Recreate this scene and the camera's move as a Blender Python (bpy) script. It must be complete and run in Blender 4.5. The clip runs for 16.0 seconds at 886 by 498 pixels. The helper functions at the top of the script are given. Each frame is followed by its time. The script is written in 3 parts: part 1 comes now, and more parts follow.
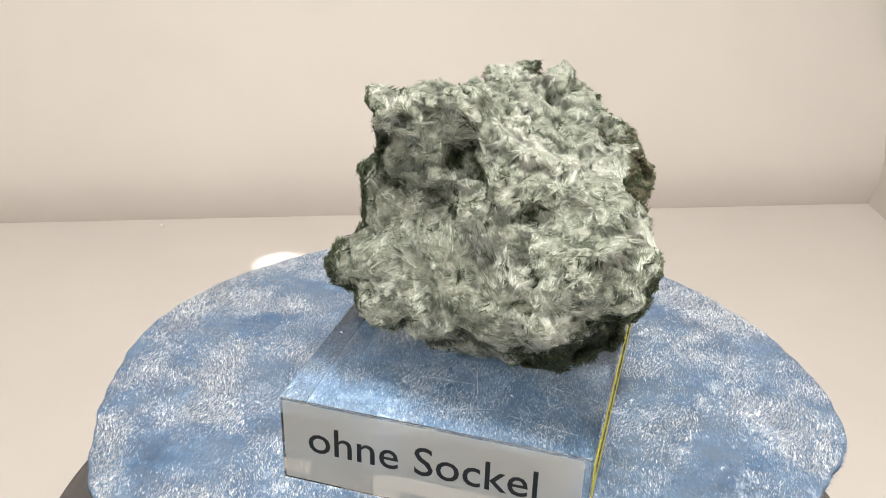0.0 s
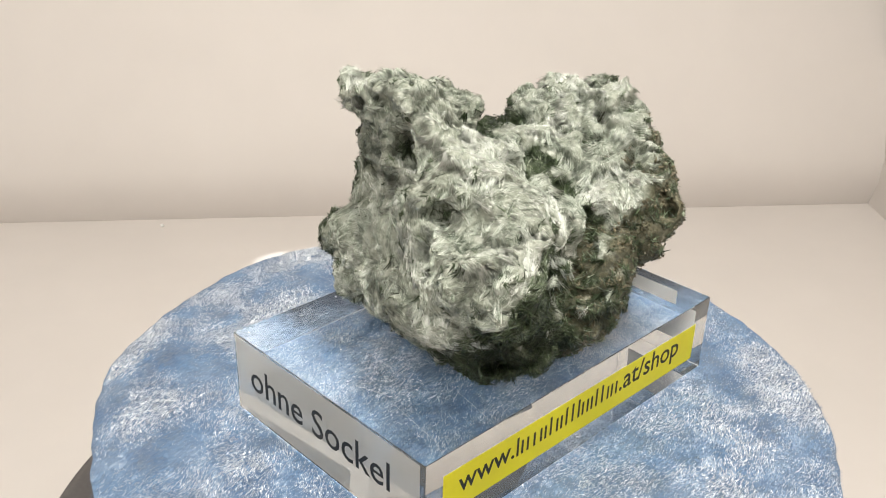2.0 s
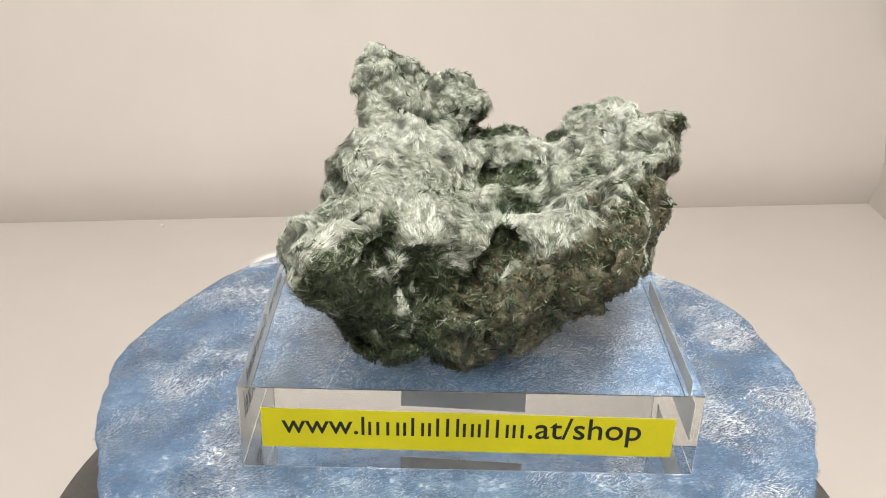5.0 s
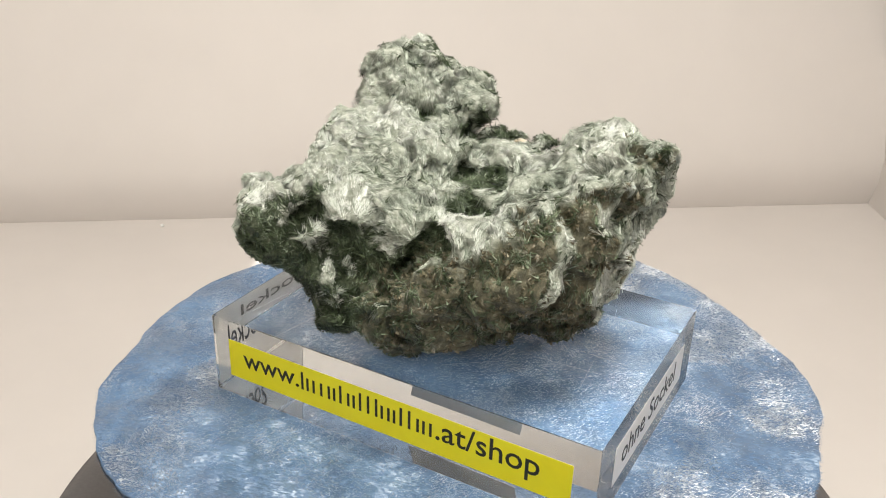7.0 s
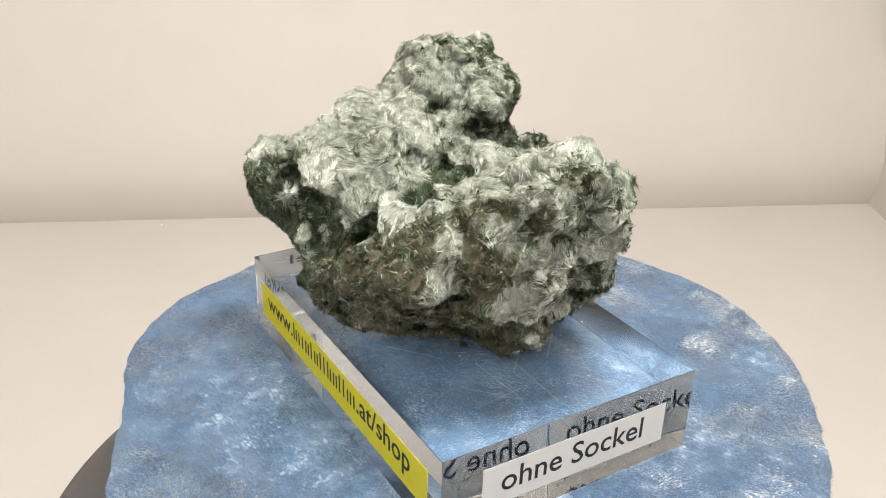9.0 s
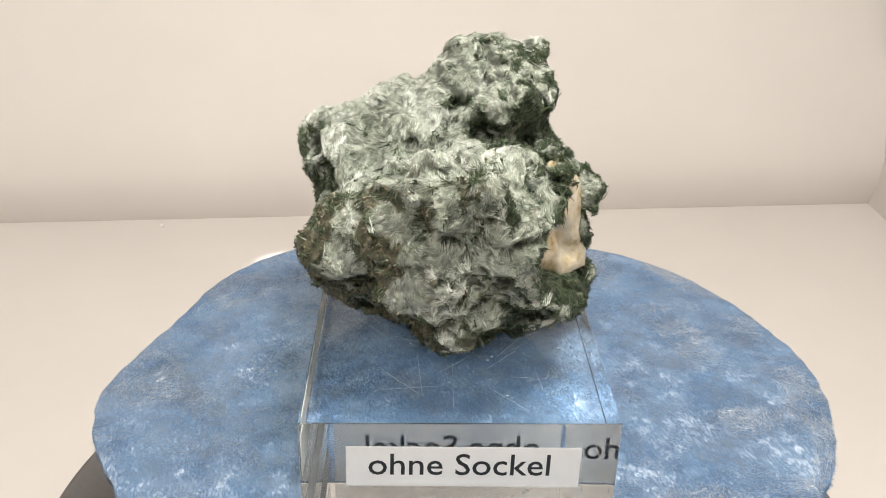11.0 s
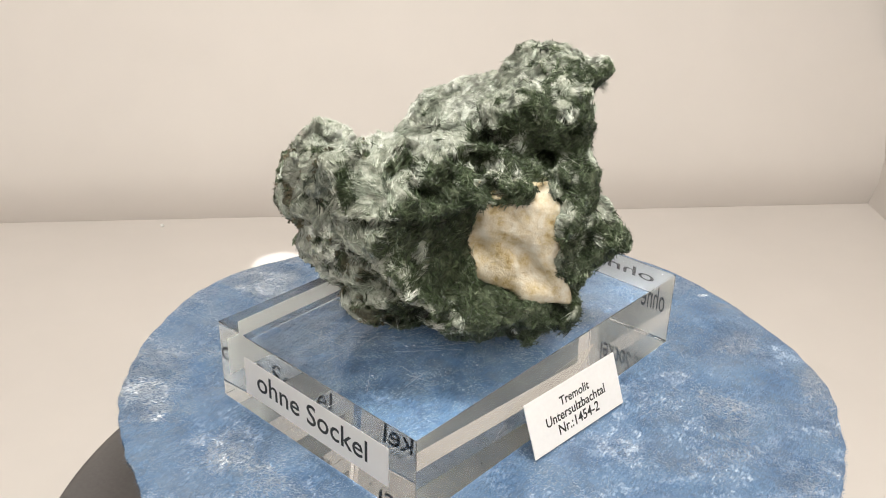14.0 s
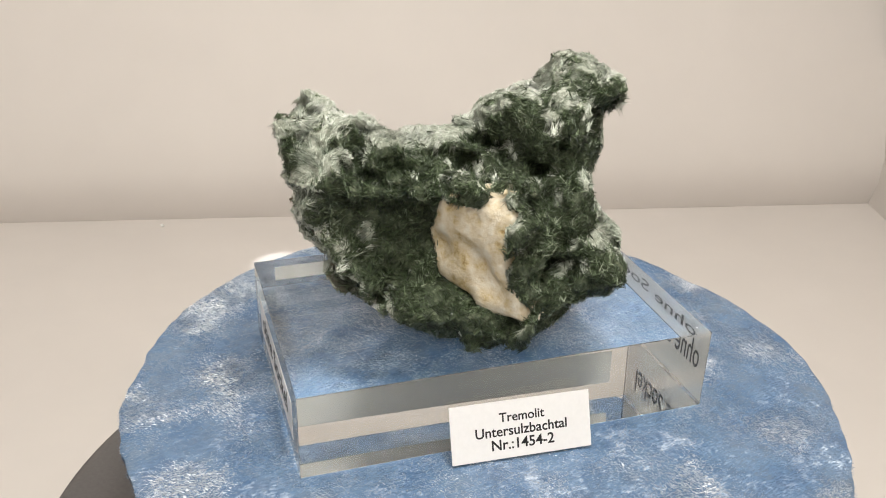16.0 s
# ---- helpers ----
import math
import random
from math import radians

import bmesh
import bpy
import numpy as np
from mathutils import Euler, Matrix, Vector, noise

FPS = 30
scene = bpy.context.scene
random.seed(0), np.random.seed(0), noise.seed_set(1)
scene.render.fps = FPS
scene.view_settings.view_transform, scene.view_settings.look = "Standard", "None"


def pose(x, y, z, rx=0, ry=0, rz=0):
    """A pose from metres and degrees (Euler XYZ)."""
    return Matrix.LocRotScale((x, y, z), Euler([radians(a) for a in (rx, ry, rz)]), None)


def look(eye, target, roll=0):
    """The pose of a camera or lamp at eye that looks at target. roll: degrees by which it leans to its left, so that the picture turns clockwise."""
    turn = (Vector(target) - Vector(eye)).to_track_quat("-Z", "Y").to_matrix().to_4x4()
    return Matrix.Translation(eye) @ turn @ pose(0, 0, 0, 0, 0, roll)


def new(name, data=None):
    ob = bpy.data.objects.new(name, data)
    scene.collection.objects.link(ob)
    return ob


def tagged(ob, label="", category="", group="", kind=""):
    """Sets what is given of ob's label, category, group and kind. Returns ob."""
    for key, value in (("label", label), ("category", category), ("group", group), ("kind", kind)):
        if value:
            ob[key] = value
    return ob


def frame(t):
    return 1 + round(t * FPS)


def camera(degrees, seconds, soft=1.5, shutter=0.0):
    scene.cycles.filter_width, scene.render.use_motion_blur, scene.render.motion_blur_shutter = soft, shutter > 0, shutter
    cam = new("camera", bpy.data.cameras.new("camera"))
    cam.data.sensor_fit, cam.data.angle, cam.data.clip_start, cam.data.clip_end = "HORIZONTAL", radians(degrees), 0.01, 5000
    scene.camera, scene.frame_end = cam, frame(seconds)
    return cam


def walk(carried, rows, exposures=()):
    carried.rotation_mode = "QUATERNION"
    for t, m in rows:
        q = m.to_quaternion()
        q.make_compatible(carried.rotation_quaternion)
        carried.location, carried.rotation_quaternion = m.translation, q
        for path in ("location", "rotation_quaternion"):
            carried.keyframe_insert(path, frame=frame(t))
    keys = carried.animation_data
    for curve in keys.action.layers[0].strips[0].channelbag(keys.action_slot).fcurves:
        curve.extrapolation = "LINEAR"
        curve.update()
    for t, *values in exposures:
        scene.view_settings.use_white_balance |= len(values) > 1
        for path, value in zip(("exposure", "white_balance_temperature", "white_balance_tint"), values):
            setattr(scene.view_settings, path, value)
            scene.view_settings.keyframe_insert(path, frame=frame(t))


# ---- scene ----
# ------------------------------------------------------------ camera
cam = camera(51.0, 16.0, soft=1.0)
EYE = Vector((0.0, -0.1906, 0.1269))
YAW, PITCH, ROLL = radians(-2.147), radians(-25.91), 1.51
AHEAD = Vector((math.sin(YAW) * math.cos(PITCH), math.cos(YAW) * math.cos(PITCH), math.sin(PITCH)))
STAND = look(EYE, EYE + AHEAD, ROLL)
walk(cam, [(0.0, STAND), (16.0, STAND)],
     exposures=[(0.0, 0.17), (2.0, 0.17), (2.5, 0.1), (3.0, -0.06), (3.4, -0.06), (5.5, 0.11), (7.0, 0.15), (8.0, 0.2),
                (11.0, 0.26), (13.0, 0.2), (14.5, 0.13), (15.5, 0.05), (16.0, 0.04)])

# ------------------------------------------------------------ world, lamps, exposure
world = bpy.data.worlds.new("world")
scene.world = world
world.use_nodes = True
world.node_tree.nodes["Background"].inputs["Color"].default_value = (1.0, 0.93, 0.86, 1)
world.node_tree.nodes["Background"].inputs["Strength"].default_value = 0.3


def area_lamp(name, eye, target, sx, sy, watts, color):
    data = bpy.data.lights.new(name, "AREA")
    data.shape, data.size, data.size_y, data.energy, data.color = "RECTANGLE", sx, sy, watts, color
    ob = new(name, data)
    ob.matrix_world = look(eye, target)
    return ob


LAMP_WHITE = (1.0, 0.968, 0.892)
area_lamp("overhead_lamp", (0.045, -0.07, 0.34), (0.0, 0.01, 0.03), 0.08, 0.06, 0.70, LAMP_WHITE)
area_lamp("front_lamp", (-0.04, -0.43, 0.50), (0.0, 0.1, 0.03), 0.14, 0.14, 1.55, LAMP_WHITE)
# unseen soft fill, added to brighten the block's sides and the shadows
area_lamp("top_fill_lamp", (-0.08, -0.15, 0.605), (-0.08, -0.14999, 0.0), 0.62, 0.62, 1.05, LAMP_WHITE)
# added spot without a known source: it makes the bright floor patch
beam = bpy.data.lights.new("floor_patch_spot", "SPOT")
beam.energy, beam.spot_size, beam.spot_blend, beam.shadow_soft_size = 9.0, radians(3.0), 0.35, 0.002
new("floor_patch_spot", beam).matrix_world = look((-0.16, 0.10, 0.45), (-0.087, 0.181, -0.065))


# second added spot, only for the faint bright patch by the back seam
glow = bpy.data.lights.new("faint_patch_spot", "SPOT")
glow.energy, glow.spot_size, glow.spot_blend, glow.shadow_soft_size = 0.22, radians(6.0), 0.6, 0.003
new("faint_patch_spot", glow).matrix_world = look((0.17, 0.12, 0.45), (0.093, 0.247, -0.065))


# ------------------------------------------------------------ materials
def material(name):
    m = bpy.data.materials.new(name)
    m.use_nodes = True
    return m, m.node_tree, m.node_tree.nodes["Principled BSDF"]


def node(tree, kind, **values):
    n = tree.nodes.new(kind)
    for key, v in values.items():
        n.inputs[key].default_value = v
    return n


def coords(tree):
    return tree.nodes.new("ShaderNodeTexCoord").outputs["Object"]


def noise_tex(tree, scale, detail=4.0, rough=0.6, vec=None):
    n = node(tree, "ShaderNodeTexNoise", Scale=scale, Detail=detail, Roughness=rough)
    tree.links.new(vec or coords(tree), n.inputs["Vector"])
    return n


def ramp(tree, fac, stops):
    r = tree.nodes.new("ShaderNodeValToRGB")
    els = r.color_ramp.elements
    while len(els) < len(stops):
        els.new(0.5)
    for e, (p, c) in zip(els, stops):
        e.position, e.color = p, (*c, 1)
    tree.links.new(fac, r.inputs["Fac"])
    return r.outputs["Color"]


def bump(tree, bsdf, height, strength, distance):
    b = node(tree, "ShaderNodeBump", Strength=strength, Distance=distance)
    tree.links.new(height, b.inputs["Height"])
    tree.links.new(b.outputs["Normal"], bsdf.inputs["Normal"])


def mix(tree, fac, a, b):
    n = tree.nodes.new("ShaderNodeMix")
    n.data_type = "RGBA"
    tree.links.new(fac, n.inputs[0])
    tree.links.new(a, n.inputs[6])
    tree.links.new(b, n.inputs[7])
    return n.outputs[2]


def plain(name, color, rough=0.5, metal=0.0, spread=0.08, scale=400.0, relief=0.0, spec=0.5):
    m, t, b = material(name)
    n = noise_tex(t, scale)
    lo = tuple(c * (1 - spread) for c in color)
    hi = tuple(min(1, c * (1 + spread)) for c in color)
    t.links.new(ramp(t, n.outputs["Fac"], [(0.3, lo), (0.7, hi)]), b.inputs["Base Color"])
    b.inputs["Roughness"].default_value, b.inputs["Metallic"].default_value = rough, metal
    b.inputs["Specular IOR Level"].default_value = spec
    if relief:
        bump(t, b, n.outputs["Fac"], 0.5, relief)
    return m


def mineral_material(name, stops, rough, scale, relief, bundles=False, spec=0.5):
    m, t, b = material(name)
    n = noise_tex(t, scale, 6.0, 0.7)
    if bundles:
        tone = t.nodes.new("ShaderNodeVertexColor")
        tone.layer_name = "tone"
        each = t.nodes.new("ShaderNodeNewGeometry").outputs["Random Per Island"]
        mixed = t.nodes.new("ShaderNodeMix")
        mixed.inputs[0].default_value = 0.42
        t.links.new(tone.outputs["Color"], mixed.inputs[2])
        t.links.new(each, mixed.inputs[3])
        fac = mixed.outputs[0]
    else:
        fac = n.outputs["Fac"]
    t.links.new(ramp(t, fac, stops), b.inputs["Base Color"])
    b.inputs["Roughness"].default_value = rough
    b.inputs["Specular IOR Level"].default_value = spec
    if relief:
        bump(t, b, n.outputs["Fac"], 0.8, relief)
    return m


front_white = plain("white_cloth", (0.80, 0.77, 0.74), 0.8, 0, 0.04, 30.0)
tent_white = plain("white_plastic", (0.68, 0.64, 0.612), 0.6, 0, 0.025, 14.0, 0.0, 0.3)
floor_white = plain("white_floor", (0.68, 0.64, 0.612), 0.35, 0, 0.025, 18.0, 0.0)
dark_plastic = plain("dark_plastic", (0.11, 0.104, 0.104), 0.45, 0, 0.1, 900.0, 0.0001)
black_rubber = plain("black_rubber", (0.012, 0.012, 0.013), 0.6)
paper = plain("paper", (0.86, 0.85, 0.85), 0.6, 0, 0.02, 900.0)
label_white = plain("label_white", (0.84, 0.83, 0.82), 0.35, 0, 0.02, 300.0)
label_yellow = plain("label_yellow", (0.95, 0.87, 0.008), 0.35, 0, 0.03, 300.0)


def let_through(m, color, amount):
    """Makes a thin sheet of that material pass some light."""
    t = m.node_tree
    thin = t.nodes.new("ShaderNodeBsdfTranslucent")
    thin.inputs["Color"].default_value = (*color, 1)
    blend = node(t, "ShaderNodeMixShader", Fac=amount)
    t.links.new(t.nodes["Principled BSDF"].outputs[0], blend.inputs[1])
    t.links.new(thin.outputs[0], blend.inputs[2])
    t.links.new(blend.outputs[0], t.nodes["Material Output"].inputs["Surface"])


label_back = plain("label_back", (0.90, 0.90, 0.86), 0.4, 0, 0.02, 300.0)
let_through(label_back, (0.97, 0.97, 0.94), 0.12)
let_through(label_white, (0.95, 0.95, 0.93), 0.1)
let_through(label_yellow, (0.97, 0.94, 0.6), 0.25)
ink = plain("ink", (0.01, 0.01, 0.01), 0.5)
dust_white = plain("dust", (0.75, 0.75, 0.75), 0.7)

acrylic, _t, _b = material("acrylic")
_b.inputs["Base Color"].default_value = (0.975, 0.99, 0.98, 1)
_b.inputs["Roughness"].default_value = 0.0
_b.inputs["IOR"].default_value = 1.49
_b.inputs["Transmission Weight"].default_value = 1.0

milky_film, _t, _b = material("milky_film")
_b.inputs["Base Color"].default_value = (0.86, 0.85, 0.81, 1)
_b.inputs["Roughness"].default_value = 0.45
_b.inputs["Alpha"].default_value = 0.30
let_through(milky_film, (0.95, 0.95, 0.92), 0.12)


def velvet_material():
    m, t, b = material("blue_velvet")
    co = coords(t)
    big = noise_tex(t, 72.0, 5.0, 0.65, co)
    small = noise_tex(t, 260.0, 3.0, 0.6, co)
    strand = t.nodes.new("ShaderNodeVectorMath")
    strand.operation = "MULTIPLY"
    t.links.new(co, strand.inputs[0])
    strand.inputs[1].default_value = (1.0, 0.32, 1.0)
    fine = noise_tex(t, 2400.0, 2.0, 0.6, strand.outputs[0])
    col = ramp(t, big.outputs["Fac"], [(0.35, (0.06, 0.135, 0.27)), (0.65, (0.125, 0.225, 0.38))])
    t.links.new(col, b.inputs["Base Color"])
    b.inputs["Roughness"].default_value = 0.42
    b.inputs["Specular IOR Level"].default_value = 0.5
    b.inputs["Sheen Weight"].default_value = 0.25
    b.inputs["Sheen Roughness"].default_value = 0.4
    b.inputs["Sheen Tint"].default_value = (0.85, 0.92, 1.0, 1)
    # the lie of the pile: leans one way, crushed in patches
    total = None
    for tex, amount in ((big, 2.2), (small, 1.6), (fine, 1.9)):
        sub = t.nodes.new("ShaderNodeVectorMath")
        sub.operation = "SUBTRACT"
        t.links.new(tex.outputs["Color"], sub.inputs[0])
        sub.inputs[1].default_value = (0.5, 0.5, 0.5)
        mul = t.nodes.new("ShaderNodeVectorMath")
        mul.operation = "MULTIPLY"
        t.links.new(sub.outputs[0], mul.inputs[0])
        mul.inputs[1].default_value = (amount, amount, 0.0)
        add = t.nodes.new("ShaderNodeVectorMath")
        add.operation = "ADD"
        t.links.new(mul.outputs[0], add.inputs[0])
        if total is None:
            add.inputs[1].default_value = (0.0, 0.0, 1.0)
        else:
            t.links.new(total, add.inputs[1])
        total = add.outputs[0]
    turn = t.nodes.new("ShaderNodeVectorTransform")
    turn.vector_type, turn.convert_from, turn.convert_to = "NORMAL", "OBJECT", "WORLD"
    t.links.new(total, turn.inputs[0])
    unit = t.nodes.new("ShaderNodeVectorMath")
    unit.operation = "NORMALIZE"
    t.links.new(turn.outputs[0], unit.inputs[0])
    t.links.new(unit.outputs[0], b.inputs["Normal"])
    gloss = node(t, "ShaderNodeBsdfGlossy", Roughness=0.44)
    gloss.inputs["Color"].default_value = (0.86, 0.90, 0.95, 1)
    t.links.new(unit.outputs[0], gloss.inputs["Normal"])
    blend = t.nodes.new("ShaderNodeMixShader")
    crush = noise_tex(t, 48.0, 6.0, 0.7, co)
    amount = t.nodes.new("ShaderNodeMapRange")
    amount.inputs["From Min"].default_value, amount.inputs["From Max"].default_value = 0.38, 0.62
    amount.inputs["To Min"].default_value, amount.inputs["To Max"].default_value = 0.03, 0.16
    t.links.new(crush.outputs["Fac"], amount.inputs["Value"])
    t.links.new(amount.outputs["Result"], blend.inputs[0])
    t.links.new(b.outputs[0], blend.inputs[1])
    t.links.new(gloss.outputs[0], blend.inputs[2])
    t.links.new(blend.outputs[0], t.nodes["Material Output"].inputs["Surface"])
    return m


velvet = velvet_material()


def pile_material():
    """Silky synthetic fibre: blue, with a bright gloss along each strand."""
    m, t, b = material("pile_fibre")
    own = t.nodes.new("ShaderNodeNewGeometry").outputs["Random Per Island"]
    wide = noise_tex(t, 60.0, 4.0, 0.6)
    shade = ramp(t, own, [(0.0, (0.095, 0.18, 0.32)), (0.6, (0.19, 0.295, 0.44)), (1.0, (0.38, 0.48, 0.60))])
    worn = ramp(t, own, [(0.0, (0.10, 0.17, 0.27)), (1.0, (0.30, 0.38, 0.46))])
    t.links.new(mix(t, ramp(t, wide.outputs["Fac"], [(0.45, (0, 0, 0)), (0.75, (0.8, 0.8, 0.8))]), shade, worn), b.inputs["Base Color"])
    b.inputs["Roughness"].default_value = 0.4
    gloss = node(t, "ShaderNodeBsdfGlossy", Roughness=0.48)
    gloss.inputs["Color"].default_value = (0.95, 0.965, 0.985, 1)
    blend = t.nodes.new("ShaderNodeMixShader")
    t.links.new(ramp(t, noise_tex(t, 140.0, 5.0, 0.7).outputs["Fac"], [(0.30, (0.60, 0.60, 0.60)), (0.68, (0.98, 0.98, 0.98))]), blend.inputs[0])
    t.links.new(b.outputs[0], blend.inputs[1])
    t.links.new(gloss.outputs[0], blend.inputs[2])
    t.links.new(blend.outputs[0], t.nodes["Material Output"].inputs["Surface"])
    return m


pile_silver = pile_material()

# lightest PALE and GREEN stops put highlights and glints into the fibre colour
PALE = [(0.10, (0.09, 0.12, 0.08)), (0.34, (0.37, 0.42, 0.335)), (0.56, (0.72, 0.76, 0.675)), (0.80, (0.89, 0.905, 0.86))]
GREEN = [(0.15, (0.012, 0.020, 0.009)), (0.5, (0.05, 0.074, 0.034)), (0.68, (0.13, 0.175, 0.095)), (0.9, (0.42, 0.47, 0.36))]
BROWN = [(0.1, (0.04, 0.038, 0.022)), (0.42, (0.12, 0.112, 0.07)), (0.7, (0.22, 0.185, 0.115)), (0.9, (0.56, 0.54, 0.44))]
pale_fibre = mineral_material("pale_tremolite", PALE, 0.28, 900.0, 0.0, True, spec=0.6)
green_fibre = mineral_material("green_tremolite_and_shade", GREEN, 0.3, 900.0, 0.0, True, spec=0.6)
brown_grain = mineral_material("brown_grain", BROWN, 0.4, 900.0, 0.0, True)
quartz_cream = mineral_material("cream_quartz", [(0.32, (0.34, 0.23, 0.09)), (0.40, (0.55, 0.44, 0.25)), (0.52, (0.66, 0.58, 0.44)), (0.66, (0.76, 0.72, 0.62))], 0.38, 260.0, 0.0009)


def rock_body_material():
    m, t, b = material("rock_body")
    n = noise_tex(t, 420.0, 6.0, 0.75)
    w = noise_tex(t, 130.0, 5.0, 0.7)
    at = t.nodes.new("ShaderNodeVertexColor")
    at.layer_name = "mineral"
    sep = t.nodes.new("ShaderNodeSeparateColor")
    t.links.new(at.outputs["Color"], sep.inputs[0])
    # pale body is darker than its fibres, painting crevice shade between them
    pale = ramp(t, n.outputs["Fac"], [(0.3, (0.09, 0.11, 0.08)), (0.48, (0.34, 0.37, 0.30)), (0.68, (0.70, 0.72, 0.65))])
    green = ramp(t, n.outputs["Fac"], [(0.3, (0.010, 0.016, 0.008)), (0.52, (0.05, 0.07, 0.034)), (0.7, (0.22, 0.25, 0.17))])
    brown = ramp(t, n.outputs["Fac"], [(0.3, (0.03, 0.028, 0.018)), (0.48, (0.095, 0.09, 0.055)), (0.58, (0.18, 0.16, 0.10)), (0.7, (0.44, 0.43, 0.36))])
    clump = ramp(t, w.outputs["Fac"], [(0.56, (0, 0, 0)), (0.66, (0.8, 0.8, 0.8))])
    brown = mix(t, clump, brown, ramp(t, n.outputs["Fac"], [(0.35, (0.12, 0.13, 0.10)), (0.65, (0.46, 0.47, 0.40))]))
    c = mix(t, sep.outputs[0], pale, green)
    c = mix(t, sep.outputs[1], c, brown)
    t.links.new(c, b.inputs["Base Color"])
    b.inputs["Roughness"].default_value = 0.5
    bump(t, b, n.outputs["Fac"], 0.9, 0.0012)
    return m


rock_body = rock_body_material()


# ------------------------------------------------------------ building helpers
def thing(name, label, category, kind="", group=""):
    return tagged(new(name), label, category, group, kind)


def part(name, bm, mat, parent, label="", smooth=False):
    me = bpy.data.meshes.new(name)
    bm.to_mesh(me)
    bm.free()
    return part_mesh(name, me, mat, parent, label, smooth)


def part_mesh(name, me, mat, parent, label="", smooth=False):
    me.materials.append(mat)
    if smooth:
        me.polygons.foreach_set("use_smooth", [True] * len(me.polygons))
    ob = new(name, me)
    ob.parent = parent
    if label:
        ob["label"] = label
    return ob


def box(bm, sx, sy, sz, m=Matrix(), bevel=0.0, segments=2):
    got = bmesh.ops.create_cube(bm, size=1.0, matrix=m @ Matrix.Diagonal((sx, sy, sz, 1)))
    if bevel:
        es = {e for v in got["verts"] for e in v.link_edges}
        bmesh.ops.bevel(bm, geom=list(es), offset=bevel, segments=segments, affect="EDGES", profile=0.5)
    return bm


def lathe(bm, profile, n=96):
    rings = []
    for r, z in profile:
        rings.append([bm.verts.new((r * math.cos(2 * math.pi * i / n), r * math.sin(2 * math.pi * i / n), z)) for i in range(n)])
    for a, b in zip(rings, rings[1:]):
        for i in range(n):
            bm.faces.new((a[i], a[(i + 1) % n], b[(i + 1) % n], b[i]))
    bm.faces.new(rings[0][::-1])
    bm.faces.new(rings[-1])
    bmesh.ops.recalc_face_normals(bm, faces=bm.faces)
    return bm


def writing(text, width, mat, parent, m, name="lettering", label="", bold=0.005):
    """Raised print of that width, centred, lying in the xy plane of m."""
    cu = bpy.data.curves.new("print", "FONT")
    cu.body, cu.align_x, cu.size, cu.extrude, cu.resolution_u, cu.offset = text, "CENTER", 1.0, 0.004, 3, bold
    tmp = new("print", cu)
    bpy.context.view_layer.update()
    me = bpy.data.meshes.new_from_object(tmp.evaluated_get(bpy.context.evaluated_depsgraph_get()))
    bpy.data.objects.remove(tmp)
    xs = [v.co.x for v in me.vertices]
    s = width / (max(xs) - min(xs))
    me.transform(m @ Matrix.Diagonal((s, s, s, 1)) @ Matrix.Translation((-(max(xs) + min(xs)) / 2, 0, 0)))
    me.materials.clear()
    return part_mesh(name, me, mat, parent, label)


# ------------------------------------------------------------ the light tent
FLOOR_Z = -0.065


def structure(name, bm, mat, label, category):
    me = bpy.data.meshes.new(name)
    bm.to_mesh(me)
    bm.free()
    me.materials.append(mat)
    return tagged(new(name, me), label, category, "", "structure")


def build_tent():
    structure("floor", box(bmesh.new(), 1.6, 1.8, 0.01, pose(-0.1, -0.1, FLOOR_Z - 0.005)), floor_white, "glossy off-white plastic floor of the photo tent", "floor")
    back = pose(-0.016, 0.2465, FLOOR_Z, 0, 0, 9.1)
    bm = bmesh.new()
    # foot bulged forward to shape a shaded band above the floor, then leans back
    prof = [(0.0, 0.0), (-0.006, 0.014), (-0.006, 0.028), (0.002, 0.048), (0.018, 0.078), (0.30, 0.66)]
    rows = [[bm.verts.new(back @ Vector((x, y, z))) for y, z in prof] for x in (-0.9, 0.9)]
    rows += [[bm.verts.new(back @ Vector((x, y + 0.012, z))) for y, z in prof] for x in (-0.9, 0.9)]
    for i in range(len(prof) - 1):
        bm.faces.new((rows[0][i], rows[1][i], rows[1][i + 1], rows[0][i + 1]))
        bm.faces.new((rows[2][i], rows[2][i + 1], rows[3][i + 1], rows[3][i]))
    bmesh.ops.recalc_face_normals(bm, faces=bm.faces)
    ob = structure("wall_back", bm, tent_white, "plain off-white back sheet of the photo tent", "wall")
    ob.data.polygons.foreach_set("use_smooth", [True] * len(ob.data.polygons))
    structure("wall_right", box(bmesh.new(), 0.01, 1.2, 0.68, pose(0.247, -0.3, FLOOR_Z + 0.34, 0, 0, 3)), tent_white, "off-white side sheet of the photo tent", "wall")
    structure("wall_left", box(bmesh.new(), 0.01, 1.4, 0.68, pose(-0.50, -0.3, FLOOR_Z + 0.34)), tent_white, "off-white side sheet of the photo tent", "wall")
    structure("wall_front", box(bmesh.new(), 1.6, 0.01, 0.68, pose(-0.1, -0.85, FLOOR_Z + 0.34)), front_white, "off-white front sheet of the photo tent", "wall")
    structure("ceiling", box(bmesh.new(), 1.6, 1.8, 0.01, pose(-0.1, -0.1, FLOOR_Z + 0.685)), front_white, "off-white top sheet of the photo tent", "ceiling")


build_tent()


